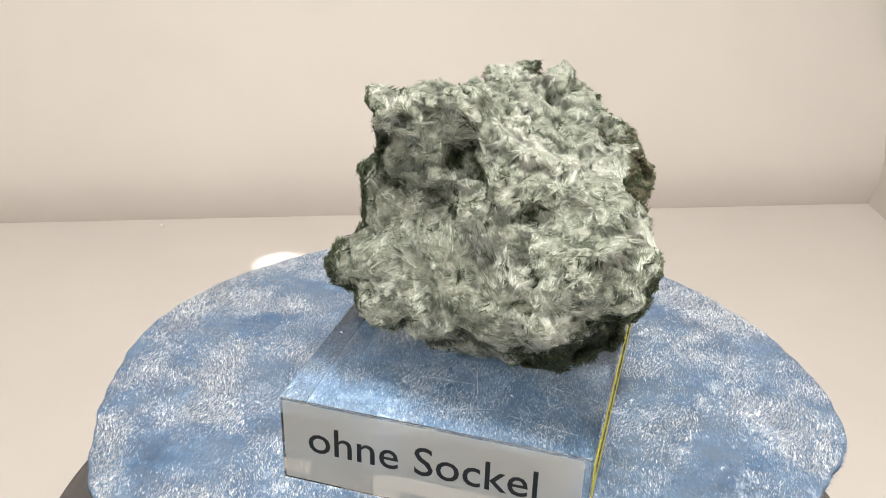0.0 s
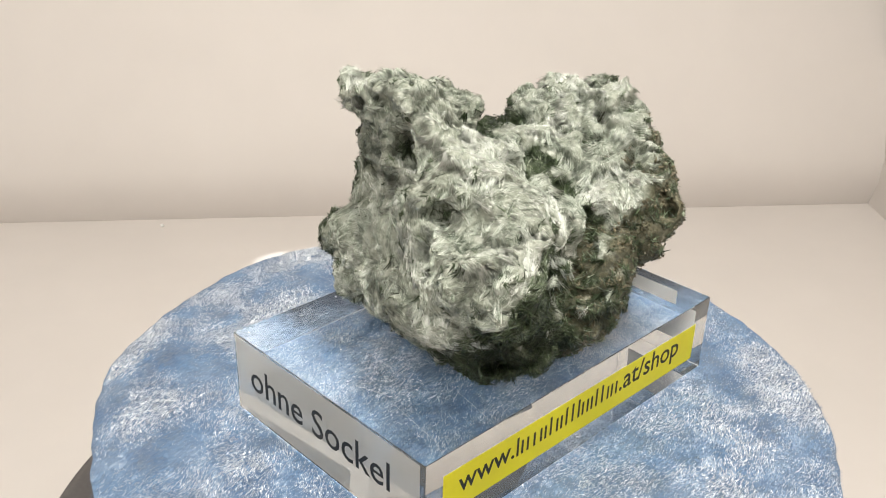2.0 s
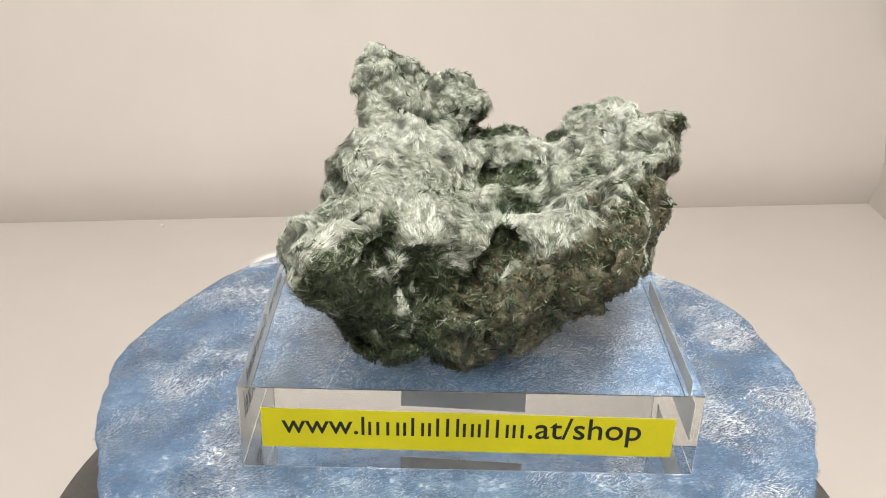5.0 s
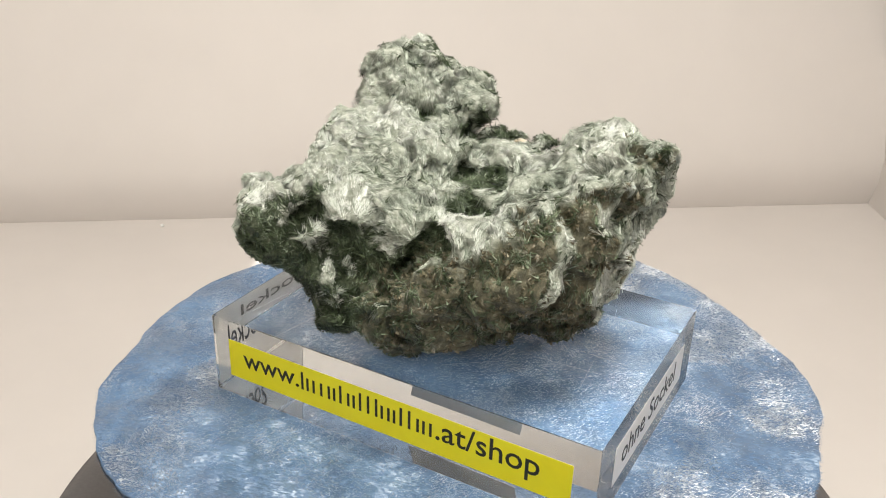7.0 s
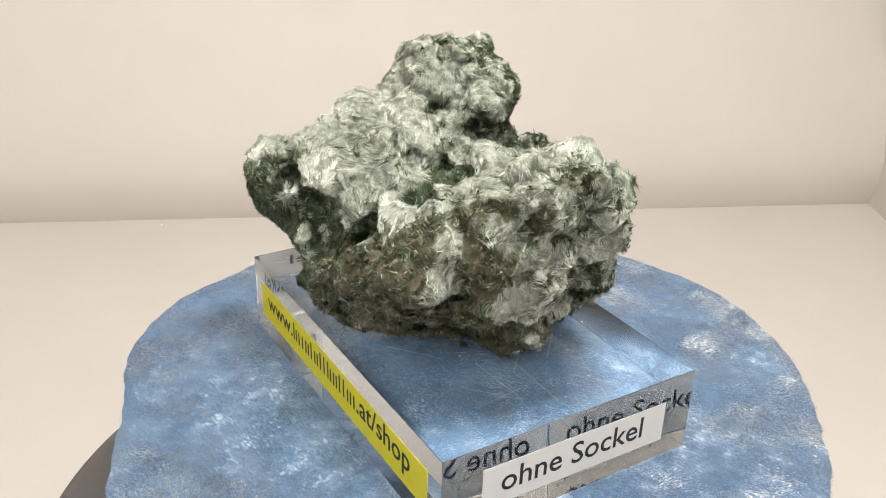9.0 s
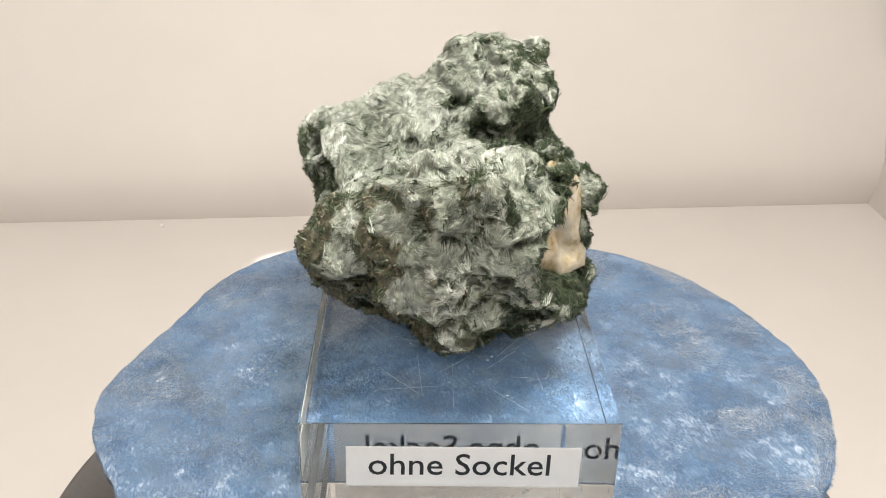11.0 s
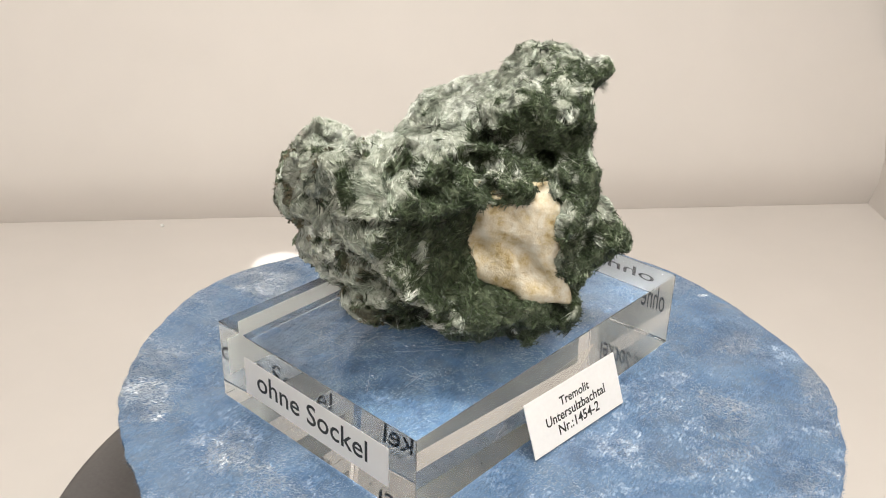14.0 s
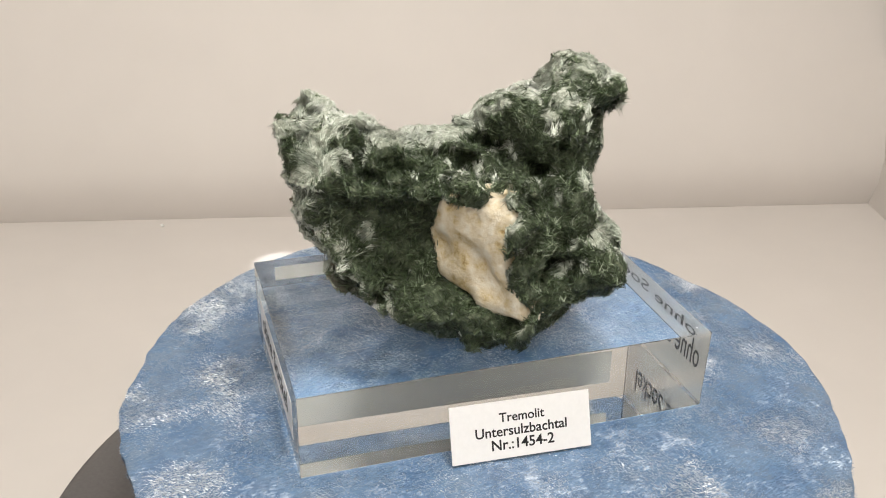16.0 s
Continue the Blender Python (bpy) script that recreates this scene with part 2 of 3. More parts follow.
def build_glint_bead():
    # white bead in place of a small bright reflection on the floor
    crumb = thing("crumb", "tiny white bead standing in for a light reflection on the tent floor", "crumb")
    bm = bmesh.new()
    bmesh.ops.create_icosphere(bm, subdivisions=2, radius=0.0011)
    for v in bm.verts:
        v.co *= 1 + 0.3 * noise.noise(v.co * 900)
        v.co.z = v.co.z * 0.7 + 0.0006
    part("glint_bead", bm, label_white, crumb, smooth=True)
    crumb.location = (-0.153, 0.216, FLOOR_Z)


build_glint_bead()


# ------------------------------------------------------------ turntable
def build_base():
    base = thing("display_turntable", "round dark grey plastic turntable standing on the tent floor", "turntable")
    part("housing", lathe(bmesh.new(), [(0.100, FLOOR_Z + 0.0005), (0.1055, FLOOR_Z + 0.003), (0.107, -0.049), (0.106, -0.0455), (0.103, -0.0445), (0.08, -0.044)], 128), dark_plastic, base, smooth=True)
    base.location.x = -0.003
    part("spindle", lathe(bmesh.new(), [(0.05, -0.044), (0.05, -0.017)], 64), black_rubber, base, "black central drum")
    return base


def build_platter():
    p = thing("round_platter", "round black rotating platter under a blue cloth", "turntable")
    part("disc", lathe(bmesh.new(), [(0.074, -0.017), (0.078, -0.015), (0.079, -0.004), (0.0775, -0.0022), (0.05, -0.002)], 128), black_rubber, p, smooth=True)
    return p


# where the acrylic block stands on the cloth, and its size
BLOCK = pose(0.0042, -0.0021, 0.0, 0, 0, -13.8)
LX, LY, LZ = 0.0620, 0.0941, 0.0200

RIM = [87, 85, 84, 83, 82, 80.5, 80, 81.5, 81, 81, 83.5, 83.5, 82, 82, 83.5, 84.5, 85.5, 86.3, 86, 86.2, 87,
       88.5, 87.5, 87.2, 88, 88.5, 86.5, 86.3, 86, 88, 86.5, 85.5, 82, 81, 84, 87.5]


def rim(a):
    k = (math.degrees(a) % 360) / 10
    i, f = int(k) % 36, k - int(k)
    p = [RIM[(i + j) % 36] for j in (-1, 0, 1, 2)]
    v = p[1] + 0.5 * f * (p[2] - p[0] + f * (2 * p[0] - 5 * p[1] + 4 * p[2] - p[3] + f * (3 * (p[1] - p[2]) + p[3] - p[0])))
    return 0.001 * (v + 0.14 * math.sin(23 * a) + 0.14 * math.sin(41 * a + 1) + 0.16 * math.sin(67 * a + 2))


# the way the pile leans on the cloth
PILE_WAY = radians(80)
CREASE_LINES = [(-38.8, -74.0, -27.7, -44.9)]


def build_cloth():
    cloth = thing("velvet_cloth", "pale blue crushed velvet cloth, cut roughly round, on the turntable", "cloth")
    n, rings = 360, 60
    verts, faces = [], []
    for side in (0, 1):
        for j in range(rings + 1):
            u = j / rings
            for i in range(n):
                a = 2 * math.pi * i / n
                r = rim(a) * u
                z = 0.0
                if r > 0.076:
                    z -= (r - 0.076) ** 2 * 9.0 * (1 + 0.5 * math.sin(3 * a + 2))
                if r > 0.055:
                    z += 0.0003 * (r - 0.055) / 0.03 * math.sin(7 * a + 1.0) + 0.0004 * noise.noise(Vector((math.cos(a) * 4, math.sin(a) * 4, u * 5)))
                if side:
                    z -= 0.0016
                verts.append((r * math.cos(a), r * math.sin(a), z))
    def idx(s, j, i):
        return s * (rings + 1) * n + j * n + i % n
    for j in range(rings):
        for i in range(n):
            faces.append((idx(0, j, i), idx(0, j + 1, i), idx(0, j + 1, i + 1), idx(0, j, i + 1)))
            faces.append((idx(1, j, i), idx(1, j, i + 1), idx(1, j + 1, i + 1), idx(1, j + 1, i)))
    for i in range(n):
        faces.append((idx(0, rings, i), idx(1, rings, i), idx(1, rings, i + 1), idx(0, rings, i + 1)))
    me = bpy.data.meshes.new("sheet")
    me.from_pydata(verts, [], faces)
    part_mesh("sheet", me, velvet, cloth, smooth=True)
    # loose pile at the cut rim
    rng = np.random.RandomState(5)
    fv, ff = [], []
    for _ in range(5000):
        a = rng.uniform(0, 2 * math.pi)
        r = rim(a)
        z = -(max(0, r - 0.076)) ** 2 * 14.0 * (1 + 0.5 * math.sin(3 * a + 2)) - rng.uniform(0, 0.0014)
        p = Vector((r * math.cos(a), r * math.sin(a), z)) * 0.999
        d = Vector((math.cos(a) + rng.normal(0, 0.6), math.sin(a) + rng.normal(0, 0.6), rng.normal(0.2, 0.6))).normalized() * rng.uniform(0.0004, 0.0012)
        s = Vector((-math.sin(a), math.cos(a), 0.5)) * 0.00005
        k = len(fv)
        fv += [p - s, p + s, p + d]
        ff.append((k, k + 1, k + 2))
    me = bpy.data.meshes.new("rim_fuzz")
    me.from_pydata(fv, [], ff)
    part_mesh("rim_fuzz", me, velvet, cloth)["kind"] = "stuff"
    # the pile: it leans one way, crushed flatter and turned in patches, and lies flat under the block
    n = 330000
    a, u = rng.uniform(0, 2 * math.pi, n), np.sqrt(rng.uniform(0, 1, n))
    r = np.array([rim(k) for k in np.linspace(0, 2 * math.pi, 721)])[np.round(a / (2 * math.pi) * 720).astype(int)] * u * 0.996
    p = np.stack([r * np.cos(a), r * np.sin(a), np.zeros(n)], 1)
    p[:, 2] -= np.maximum(0, r - 0.076) ** 2 * 9.0 * (1 + 0.5 * np.sin(3 * a + 2)) + 0.0001
    p[:, 2] += np.where(r > 0.055, 0.0003 * (r - 0.055) / 0.03 * np.sin(7 * a + 1.0), 0)
    mm = p * 1000
    turn = PILE_WAY + 0.7 * fbm(mm, 9.0, 4, 201) + 0.4 * fbm(mm, 2.5, 2, 207) + rng.normal(0, 0.22, n)
    # a crease in which the pile is turned round
    for ax, ay, bx, by in CREASE_LINES:
        k = np.clip(((mm[:, 0] - ax) * (bx - ax) + (mm[:, 1] - ay) * (by - ay)) / ((bx - ax) ** 2 + (by - ay) ** 2), 0, 1)
        off = np.hypot(mm[:, 0] - ax - k * (bx - ax), mm[:, 1] - ay - k * (by - ay)) + 0.5 * fbm(mm, 2.0, 2, 221)
        turn = np.where(off < 0.7 * (1 - 0.6 * k), turn + 2.6, turn)
    lean = np.clip(1.34 + 0.34 * fbm(mm, 6.0, 4, 211) + rng.normal(0, 0.26, n), 0.4, 1.57)
    away = np.array(BLOCK.inverted())
    q = p @ away[:3, :3].T + away[:3, 3]
    under = (np.abs(q[:, 0]) < LX / 2 + 0.001) & (np.abs(q[:, 1]) < LY / 2 + 0.001)
    d = np.stack([np.sin(lean) * np.cos(turn), np.sin(lean) * np.sin(turn), np.cos(lean)], 1) * rng.uniform(0.0004, 0.0008, n)[:, None]
    d[under, 2] = np.clip(d[under, 2], 0, 0.0003)
    s = np.cross(d, rng.normal(size=(n, 3)))
    s *= 0.00005 / (np.linalg.norm(s, axis=1, keepdims=True) + 1e-9)
    s[under, 2] = np.clip(s[under, 2], -0.00003, 0.00003)
    fv = np.stack([p - s, p + s, p + d + s * 0.5, p + d - s * 0.5], 1).reshape(-1, 3).tolist()
    ff = np.arange(4 * n).reshape(-1, 4).tolist()
    me = bpy.data.meshes.new("nap")
    me.from_pydata(fv, [], ff)
    part_mesh("nap", me, pile_silver, cloth)["kind"] = "stuff"
    return cloth


# ------------------------------------------------------------ acrylic block with its labels


def face_pose(side, u, z, out):
    """Pose on a side of the block: its x runs along the face to the right as one reads it, its y up, its z outwards."""
    if side == "front":
        m = pose(u, -LY / 2 - out, z, 90, 0, 0)
    elif side == "right":
        m = pose(LX / 2 + out, u, z, 90, 0, 90)
    elif side == "back":
        m = pose(u, LY / 2 + out, z, 90, 0, 180)
    else:
        m = pose(-LX / 2 - out, u, z, 90, 0, -90)
    return BLOCK @ m


def build_block():
    block = thing("acrylic_block", "clear acrylic display block with labels on its sides, on blue velvet", "display block")
    body = part("body", box(bmesh.new(), LX, LY, LZ - 0.0003, BLOCK @ pose(0, 0, LZ / 2 + 0.00015), 0.00014, 2), acrylic, block)
    body.visible_shadow = False
    film = part("clear_label", box(bmesh.new(), 0.0600, 0.0186, 0.00004, face_pose("front", -0.0004, 0.0101, 0.0)), milky_film, block, "milky clear tape label with black print")
    writing("ohne Sockel", 0.0465, ink, film, face_pose("front", -0.0019, 0.0082, 0.0))
    yl = part("yellow_label", box(bmesh.new(), 0.0844, 0.0096, 0.00006, face_pose("right", -0.0003, 0.01, 0.00004) @ pose(0, 0, 0, 0, 0, -0.5)), label_yellow, block, "glossy yellow tape label with black print")
    part("label_back", box(bmesh.new(), 0.0844, 0.0096, 0.00006, face_pose("right", -0.0003, 0.01, -0.00004) @ pose(0, 0, 0, 0, 0, -0.5)), label_back, yl)
    writing("www.", 0.0156, ink, yl, face_pose("right", -0.0306, 0.0091, 0.00009))
    writing(".at/shop", 0.0232, ink, yl, face_pose("right", 0.0236, 0.0089, 0.00009))
    # the shop's name as plain stems, tall and short
    x = -0.0221
    stems = ((1, 0), (0,), (0,), (0, 0), (1,), (0, 0), (1,), (1,), (1, 0), (0, 0), (1,), (1,), (0, 0), (0,))
    for letter in stems:
        for k, high in enumerate(letter):
            tall = 0.0045 if high else 0.0033
            part("print_bar", box(bmesh.new(), 0.0006, tall, 0.00004, face_pose("right", x + 0.0003 + 0.0014 * k, 0.0089 + tall / 2, 0.00009)), ink, yl)
        x += 0.00305 if len(letter) == 2 else 0.00204
    wl = part("white_label", box(bmesh.new(), 0.0457, 0.0095, 0.0001, face_pose("back", -0.0008, 0.0097, 0.0) @ pose(0, 0, 0, 0, 0, -0.4)), label_white, block, "white tape label with black print")
    writing("ohne Sockel", 0.0354, ink, wl, face_pose("back", 0.0, 0.0078, 0.00007) @ pose(0, 0, 0, 0, 0, -0.4))
    # fine scratches and dust on the top
    rng = np.random.RandomState(9)
    bm = bmesh.new()
    for _ in range(46):
        a = rng.uniform(0, 180)
        box(bm, rng.uniform(0.002, 0.016), 0.00006, 0.00002, BLOCK @ pose(rng.uniform(-0.026, 0.026), rng.uniform(-0.042, 0.042), LZ + 0.00003, 0, 0, a))
    part("scratch", bm, dust_white, block)["kind"] = "stuff"
    bm = bmesh.new()
    for _ in range(38):
        s = rng.uniform(0.00007, 0.00022)
        bmesh.ops.create_icosphere(bm, subdivisions=1, radius=s, matrix=BLOCK @ pose(rng.uniform(-0.029, 0.029), rng.uniform(-0.045, 0.045), LZ + s * 0.6) @ Matrix.Diagonal((1.8, 1, 0.6, 1)))
    part("dust", bm, dust_white, block)["kind"] = "stuff"
    return block


def build_tag():
    tag = thing("paper_tag", "white paper name tag leaning against the acrylic block", "label")
    # lower edge stands on the cloth, upper edge rests on the block
    m = BLOCK @ pose(-0.0350, 0.0001, 0.0065, 69.4, 0, -93.0)
    sheet = part("sheet", box(bmesh.new(), 0.0314, 0.0125, 0.00018, m), paper, tag)
    writing("Tremolit", 0.0102, ink, sheet, m @ pose(0.0002, 0.0017, 0.0001), bold=0.016)
    writing("Untersulzbachtal", 0.0206, ink, sheet, m @ pose(0, -0.0013, 0.0001), bold=0.016)
    writing("Nr.:1454-2", 0.0141, ink, sheet, m @ pose(0.0002, -0.0043, 0.0001), bold=0.016)
    return tag


# ------------------------------------------------------------ the mineral specimen
# lumps in millimetres: centre and radius, as one would press them out of clay
HEART = [(4.7, -11.6, 39, 21.3), (8.3, 15.8, 42.1, 18), (-4.2, 3, 38.5, 20.7), (17.9, -4.7, 37.3, 17.8), (14.7, -19.5, 42.1, 18), (-5.8, -7.3, 36.5, 19.5),
     (8.4, -21.1, 53.1, 13.9), (5, 4.6, 40.4, 22.2), (19.4, -23.8, 47.2, 14.1), (-7.4, 13.2, 37.2, 14.7), (21.4, 3.1, 40.3, 14.8), (9.6, -23.6, 38.5, 14.2)]
HORN = [(-5.8, -12.4, 60.6, 10.9), (-3.4, -21, 72.3, 4.8), (-7.1, -5.9, 67.4, 6.4), (10.6, -13.2, 56.3, 7.6), (-13.4, -18.8, 72.9, 5), (-18.6, -19.3, 74.7, 2.5),
     (-5.5, -22, 75.9, 2.6), (13.3, -27.7, 60.9, 5.4), (14.2, -12.7, 60, 2.9), (2.6, -20.7, 65.2, 6), (-2.3, -2.3, 66.2, 4.8), (-16.1, -10.2, 68.4, 4.7),
     (-14.4, -14.6, 62.4, 4.8), (24.4, -24.3, 56.7, 3.9), (0.6, -21.4, 69.7, 4), (9.7, -25.8, 63.4, 4.1)]
FRONT_KNOB = [(25.1, -36.6, 47.5, 8.5), (18.4, -29.9, 44.6, 11.5), (27.3, -38.6, 49.3, 6.9), (21.8, -37.6, 46.3, 6.8), (24.7, -29.6, 54.3, 6.7), (14.7, -35.3, 38.9, 6.2)]
BACK_LOBE = [(7.9, 25.5, 51.8, 12.2), (-3.4, 24, 45.6, 12.9), (21.3, 25.4, 52.3, 10), (7, 31.1, 57.6, 9.3), (15.4, 31.8, 60.2, 7.6), (30.8, 18.9, 53.8, 6.8),
     (15.3, 20.4, 44.1, 14.5), (1.2, 31.5, 51.3, 8.7), (5.4, 22.5, 59.3, 7.2), (21.6, 29, 61.5, 5.9), (11.7, 38, 61.9, 4.3), (4.7, 29.2, 63.2, 4.8),
     (34.1, 17.3, 46.7, 6.9), (26.3, 26.5, 58.8, 4.7), (12.8, 23.9, 32.8, 7.5), (11.8, 21.2, 27.5, 4.9), (20.4, 33.3, 55.4, 3.5)]
FOOT = [(26.5, 13.7, 46.9, 10.6), (-19.5, 5.3, 28.9, 7.6), (27.9, -7.3, 35.5, 10.9), (-22.2, 4.8, 51.7, 4.4), (-20.7, -14.9, 39.3, 7.7), (32.4, 12, 42.4, 7.7),
     (-13.4, -7, 40.9, 11.7), (24.4, -13.9, 36.5, 10.4), (-12.3, -4.2, 29.9, 10.5), (-18.1, -21.5, 28.2, 4), (-12.3, 9.7, 47.5, 9.9), (-14.6, 13.5, 35.4, 8.2),
     (-26.5, -16.9, 36.5, 4.7), (-16.5, -20.5, 27.9, 3.1), (4, 0, 28, 9), (24.5, -22.6, 29.8, 6.5), (26.1, -6.2, 29, 7.6), (16.7, -22.6, 29.3, 9),
     (-19.3, 0.6, 54.3, 4.2), (-20.5, 5.9, 53.9, 2)]
KNOBS = [(0.8, 25.1, 61.1, 5.5), (23.4, -27.8, 59.1, 3.6), (-9.3, -21, 75.2, 3.2), (12.2, -24.1, 26.2, 6.1), (-1.6, -16, 68.6, 3.9), (-14.4, -1.2, 41.1, 4.5),
     (-20.3, -13.7, 47.3, 4.3), (-0.7, 36.3, 57.9, 3.9), (27.6, -25.7, 56.2, 3.3), (-16.4, 12, 28, 5.2), (-22.9, -1.3, 40.7, 2.5), (19.5, -26.4, 59.3, 5.2),
     (-16.7, 14.9, 41.6, 3.7), (11.1, 8.5, 40.2, 4.5), (7.4, -4.1, 52.9, 4.5), (11.1, -10, 52.8, 4.5), (18.4, 31, 64.7, 3.7), (-9.5, -16.2, 67.8, 8.1),
     (-2.5, 20.8, 47.5, 4.5), (-21.7, -18.5, 31.5, 4.4), (9.6, -4.7, 31, 4.5), (9.8, 26.5, 27.7, 2), (5.2, 17.9, 56.7, 4), (35.4, -7, 36.4, 3.8),
     (-10.7, 18.2, 47.7, 4.5), (-17, -11.4, 52, 5.8)]
# hollows: the pits in the front, the valley behind the slab, the recess below its ledge, the pocket of the quartz
PITS = [(9.6, -38, 59, 2.8), (-3, -29, 64, 5.2), (-10, -31, 50, 1.6), (33, -27, 52, 4.6), (36, -31, 45, 4.0)]
VALLEY = [(14, 2, 62.5, 7.2), (22, 5, 59, 7.0), (16, -6, 63, 3.6), (13, 13, 68, 5.5), (28, 6, 60, 6.0), (9, 6, 65, 4.5)]
RECESS = [(37, -12, 47, 9.5), (36, -20, 44.5, 8.6), (36, -3, 51.5, 8.5), (39, 6, 56, 6.8), (29.5, -12, 43, 3.2), (29, -18, 41.5, 3.0), (29, -4, 46, 3.6), (38, -22, 28, 5.0), (40, 2, 33, 3.0)]
POCKET = [(-22.2, 15.4, 44, 9.5), (-30, 9, 33, 7.0), (-22, 13, 53, 7.0), (-27, -3, 40, 5.5), (-15, 7.5, 61, 6.8), (-6, 13, 61, 5.5), (-24, -2, 64, 5.5), (-25, -9, 26, 5.0)]
# dark gaps between the fibre plates
CREASES = [(8.3, -5.7, 59.7, 3), (16.7, -3.8, 56.6, 3.2), (10.6, -0, 58, 3.2), (18.4, 1.6, 55, 3), (28.9, -26.4, 54.5, 2.9), (30.7, -32.6, 52.7, 2.2),
           (33.3, -18, 34.9, 2.6), (28.8, -8.9, 42, 3), (27.1, -1.4, 49.7, 2.8), (-2.2, -22.6, 62.5, 3.6), (9.2, -33.4, 57.7, 2.2), (-16.9, -18.3, 47.3, 1.5),
           (-15.4, -22.6, 71.7, 3.4), (-9.9, -22.2, 25.4, 2.2), (-3.9, -22.5, 63, 3.2), (30.5, -30.7, 55.7, 2.4), (26.9, -32.7, 37.4, 3.6), (-0.9, -2, 61, 3.2),
           (12.9, -7.7, 60, 2.4), (-13.8, -7.1, 56, 3.4), (-4.3, 7.7, 58.6, 4), (-24, -6.9, 44.6, 2.6), (-22.8, -5.5, 37.8, 2.6)]
HOLLOWS = PITS + VALLEY + RECESS + POCKET + CREASES


def value_noise(p, seed):
    i = np.floor(p).astype(np.int64)
    f = p - i
    f = f * f * (3 - 2 * f)
    total = np.zeros(len(p))
    for c in range(8):
        o = np.array([c & 1, (c >> 1) & 1, c >> 2])
        q = i + o
        h = (q[:, 0] * 374761393 + q[:, 1] * 668265263 + q[:, 2] * 2147483647 + seed * 974634777) & 0xFFFFFFFF
        h = ((h ^ (h >> 13)) * 1274126177) & 0xFFFFFFFF
        h = ((h ^ (h >> 16)) & 0xFFFF) / 65535.0
        w = np.prod(np.where(o == 1, f, 1 - f), axis=1)
        total += w * h
    return total * 2 - 1


def fbm(p, size, octaves, seed):
    out, amp = np.zeros(len(p)), 1.0
    for k in range(octaves):
        out += amp * value_noise(p / size + 31.7 * k, seed + k)
        size, amp = size * 0.5, amp * 0.5
    return out


def clay_field(p, shift=0.0):
    lumps = np.array(HEART + HORN + FRONT_KNOB + BACK_LOBE + FOOT + KNOBS)
    k = 0.8
    acc = np.zeros(len(p))
    for x, y, z, r in lumps:
        d = np.sqrt(((p - (x, y, z)) ** 2).sum(1)) - r - shift
        acc += np.exp(np.clip(-d / k, -60, 60))
    return -k * np.log(acc + 1e-26)


def lump_field(p, shift=0.0):
    d = clay_field(p, shift)
    q = p + 1.6 * np.stack([fbm(p, 6.0, 2, s) for s in (3, 13, 23)], 1)
    for x, y, z, r in HOLLOWS:
        d = np.maximum(d, r - np.sqrt(((q - (x, y, z)) ** 2).sum(1)))
    return d


# the flat quartz face: its middle, the way it faces, the way along it, and its outline along it and upwards
QUARTZ_AT, QUARTZ_OUT, QUARTZ_SIDE = np.array([-14.0, 11.5, 44.0]), np.array([-0.447, 0.894, 0.0]), np.array([-0.894, -0.447, 0.0])
QUARTZ_EDGE = [(-7.4, 10.2), (1.5, 11.0), (7.0, 10.8), (9.2, 7.8), (9.4, 5.0), (10.2, -4.0), (14.8, -15.2), (2.4, -13.8), (-7.0, -8.4), (-10.2, -1.0)]


def quartz_axes(p):
    q = p - QUARTZ_AT
    return q @ QUARTZ_OUT, q @ QUARTZ_SIDE, q[:, 2]


def quartz_outline(u, v):
    """Distance to the outline of the quartz face, negative inside it."""
    far, inside = np.full(len(u), 1e9), np.zeros(len(u), bool)
    for (x1, y1), (x2, y2) in zip(QUARTZ_EDGE, QUARTZ_EDGE[1:] + QUARTZ_EDGE[:1]):
        ex, ey = x2 - x1, y2 - y1
        t = np.clip(((u - x1) * ex + (v - y1) * ey) / (ex * ex + ey * ey), 0, 1)
        far = np.minimum(far, np.hypot(u - x1 - t * ex, v - y1 - t * ey))
        if ey:
            inside ^= ((y1 > v) != (y2 > v)) & (u < ex * (v - y1) / ey + x1)
    return np.where(inside, -far, far)


def quartz_field(p):
    n, u, v = quartz_axes(p)
    edge = quartz_outline(u, v) + 0.9 * fbm(p, 5.0, 3, 9)
    # a shallow furrow runs down to the lower tip, a hollow lies at its upper end
    furrow = 2.4 * np.exp(-((u - 1.5 + 0.55 * v) / 2.6) ** 2) * soft(-v, -3, 3) * soft(v, -12, -7) + 2.4 * np.exp(-((u + 6.2) ** 2 + (v + 1.5) ** 2) / 7.0)
    face = n - 0.3 + furrow + 0.05 * np.maximum(u - 4, 0) + 0.35 * fbm(p, 4.0, 3, 5)
    # the rim of the face is worn round
    worn = 1.3 * np.log(np.exp(np.clip(edge / 1.3, -30, 30)) + np.exp(np.clip(face / 1.3, -30, 30)))
    return np.maximum(worn - 0.4, -8.5 - n)


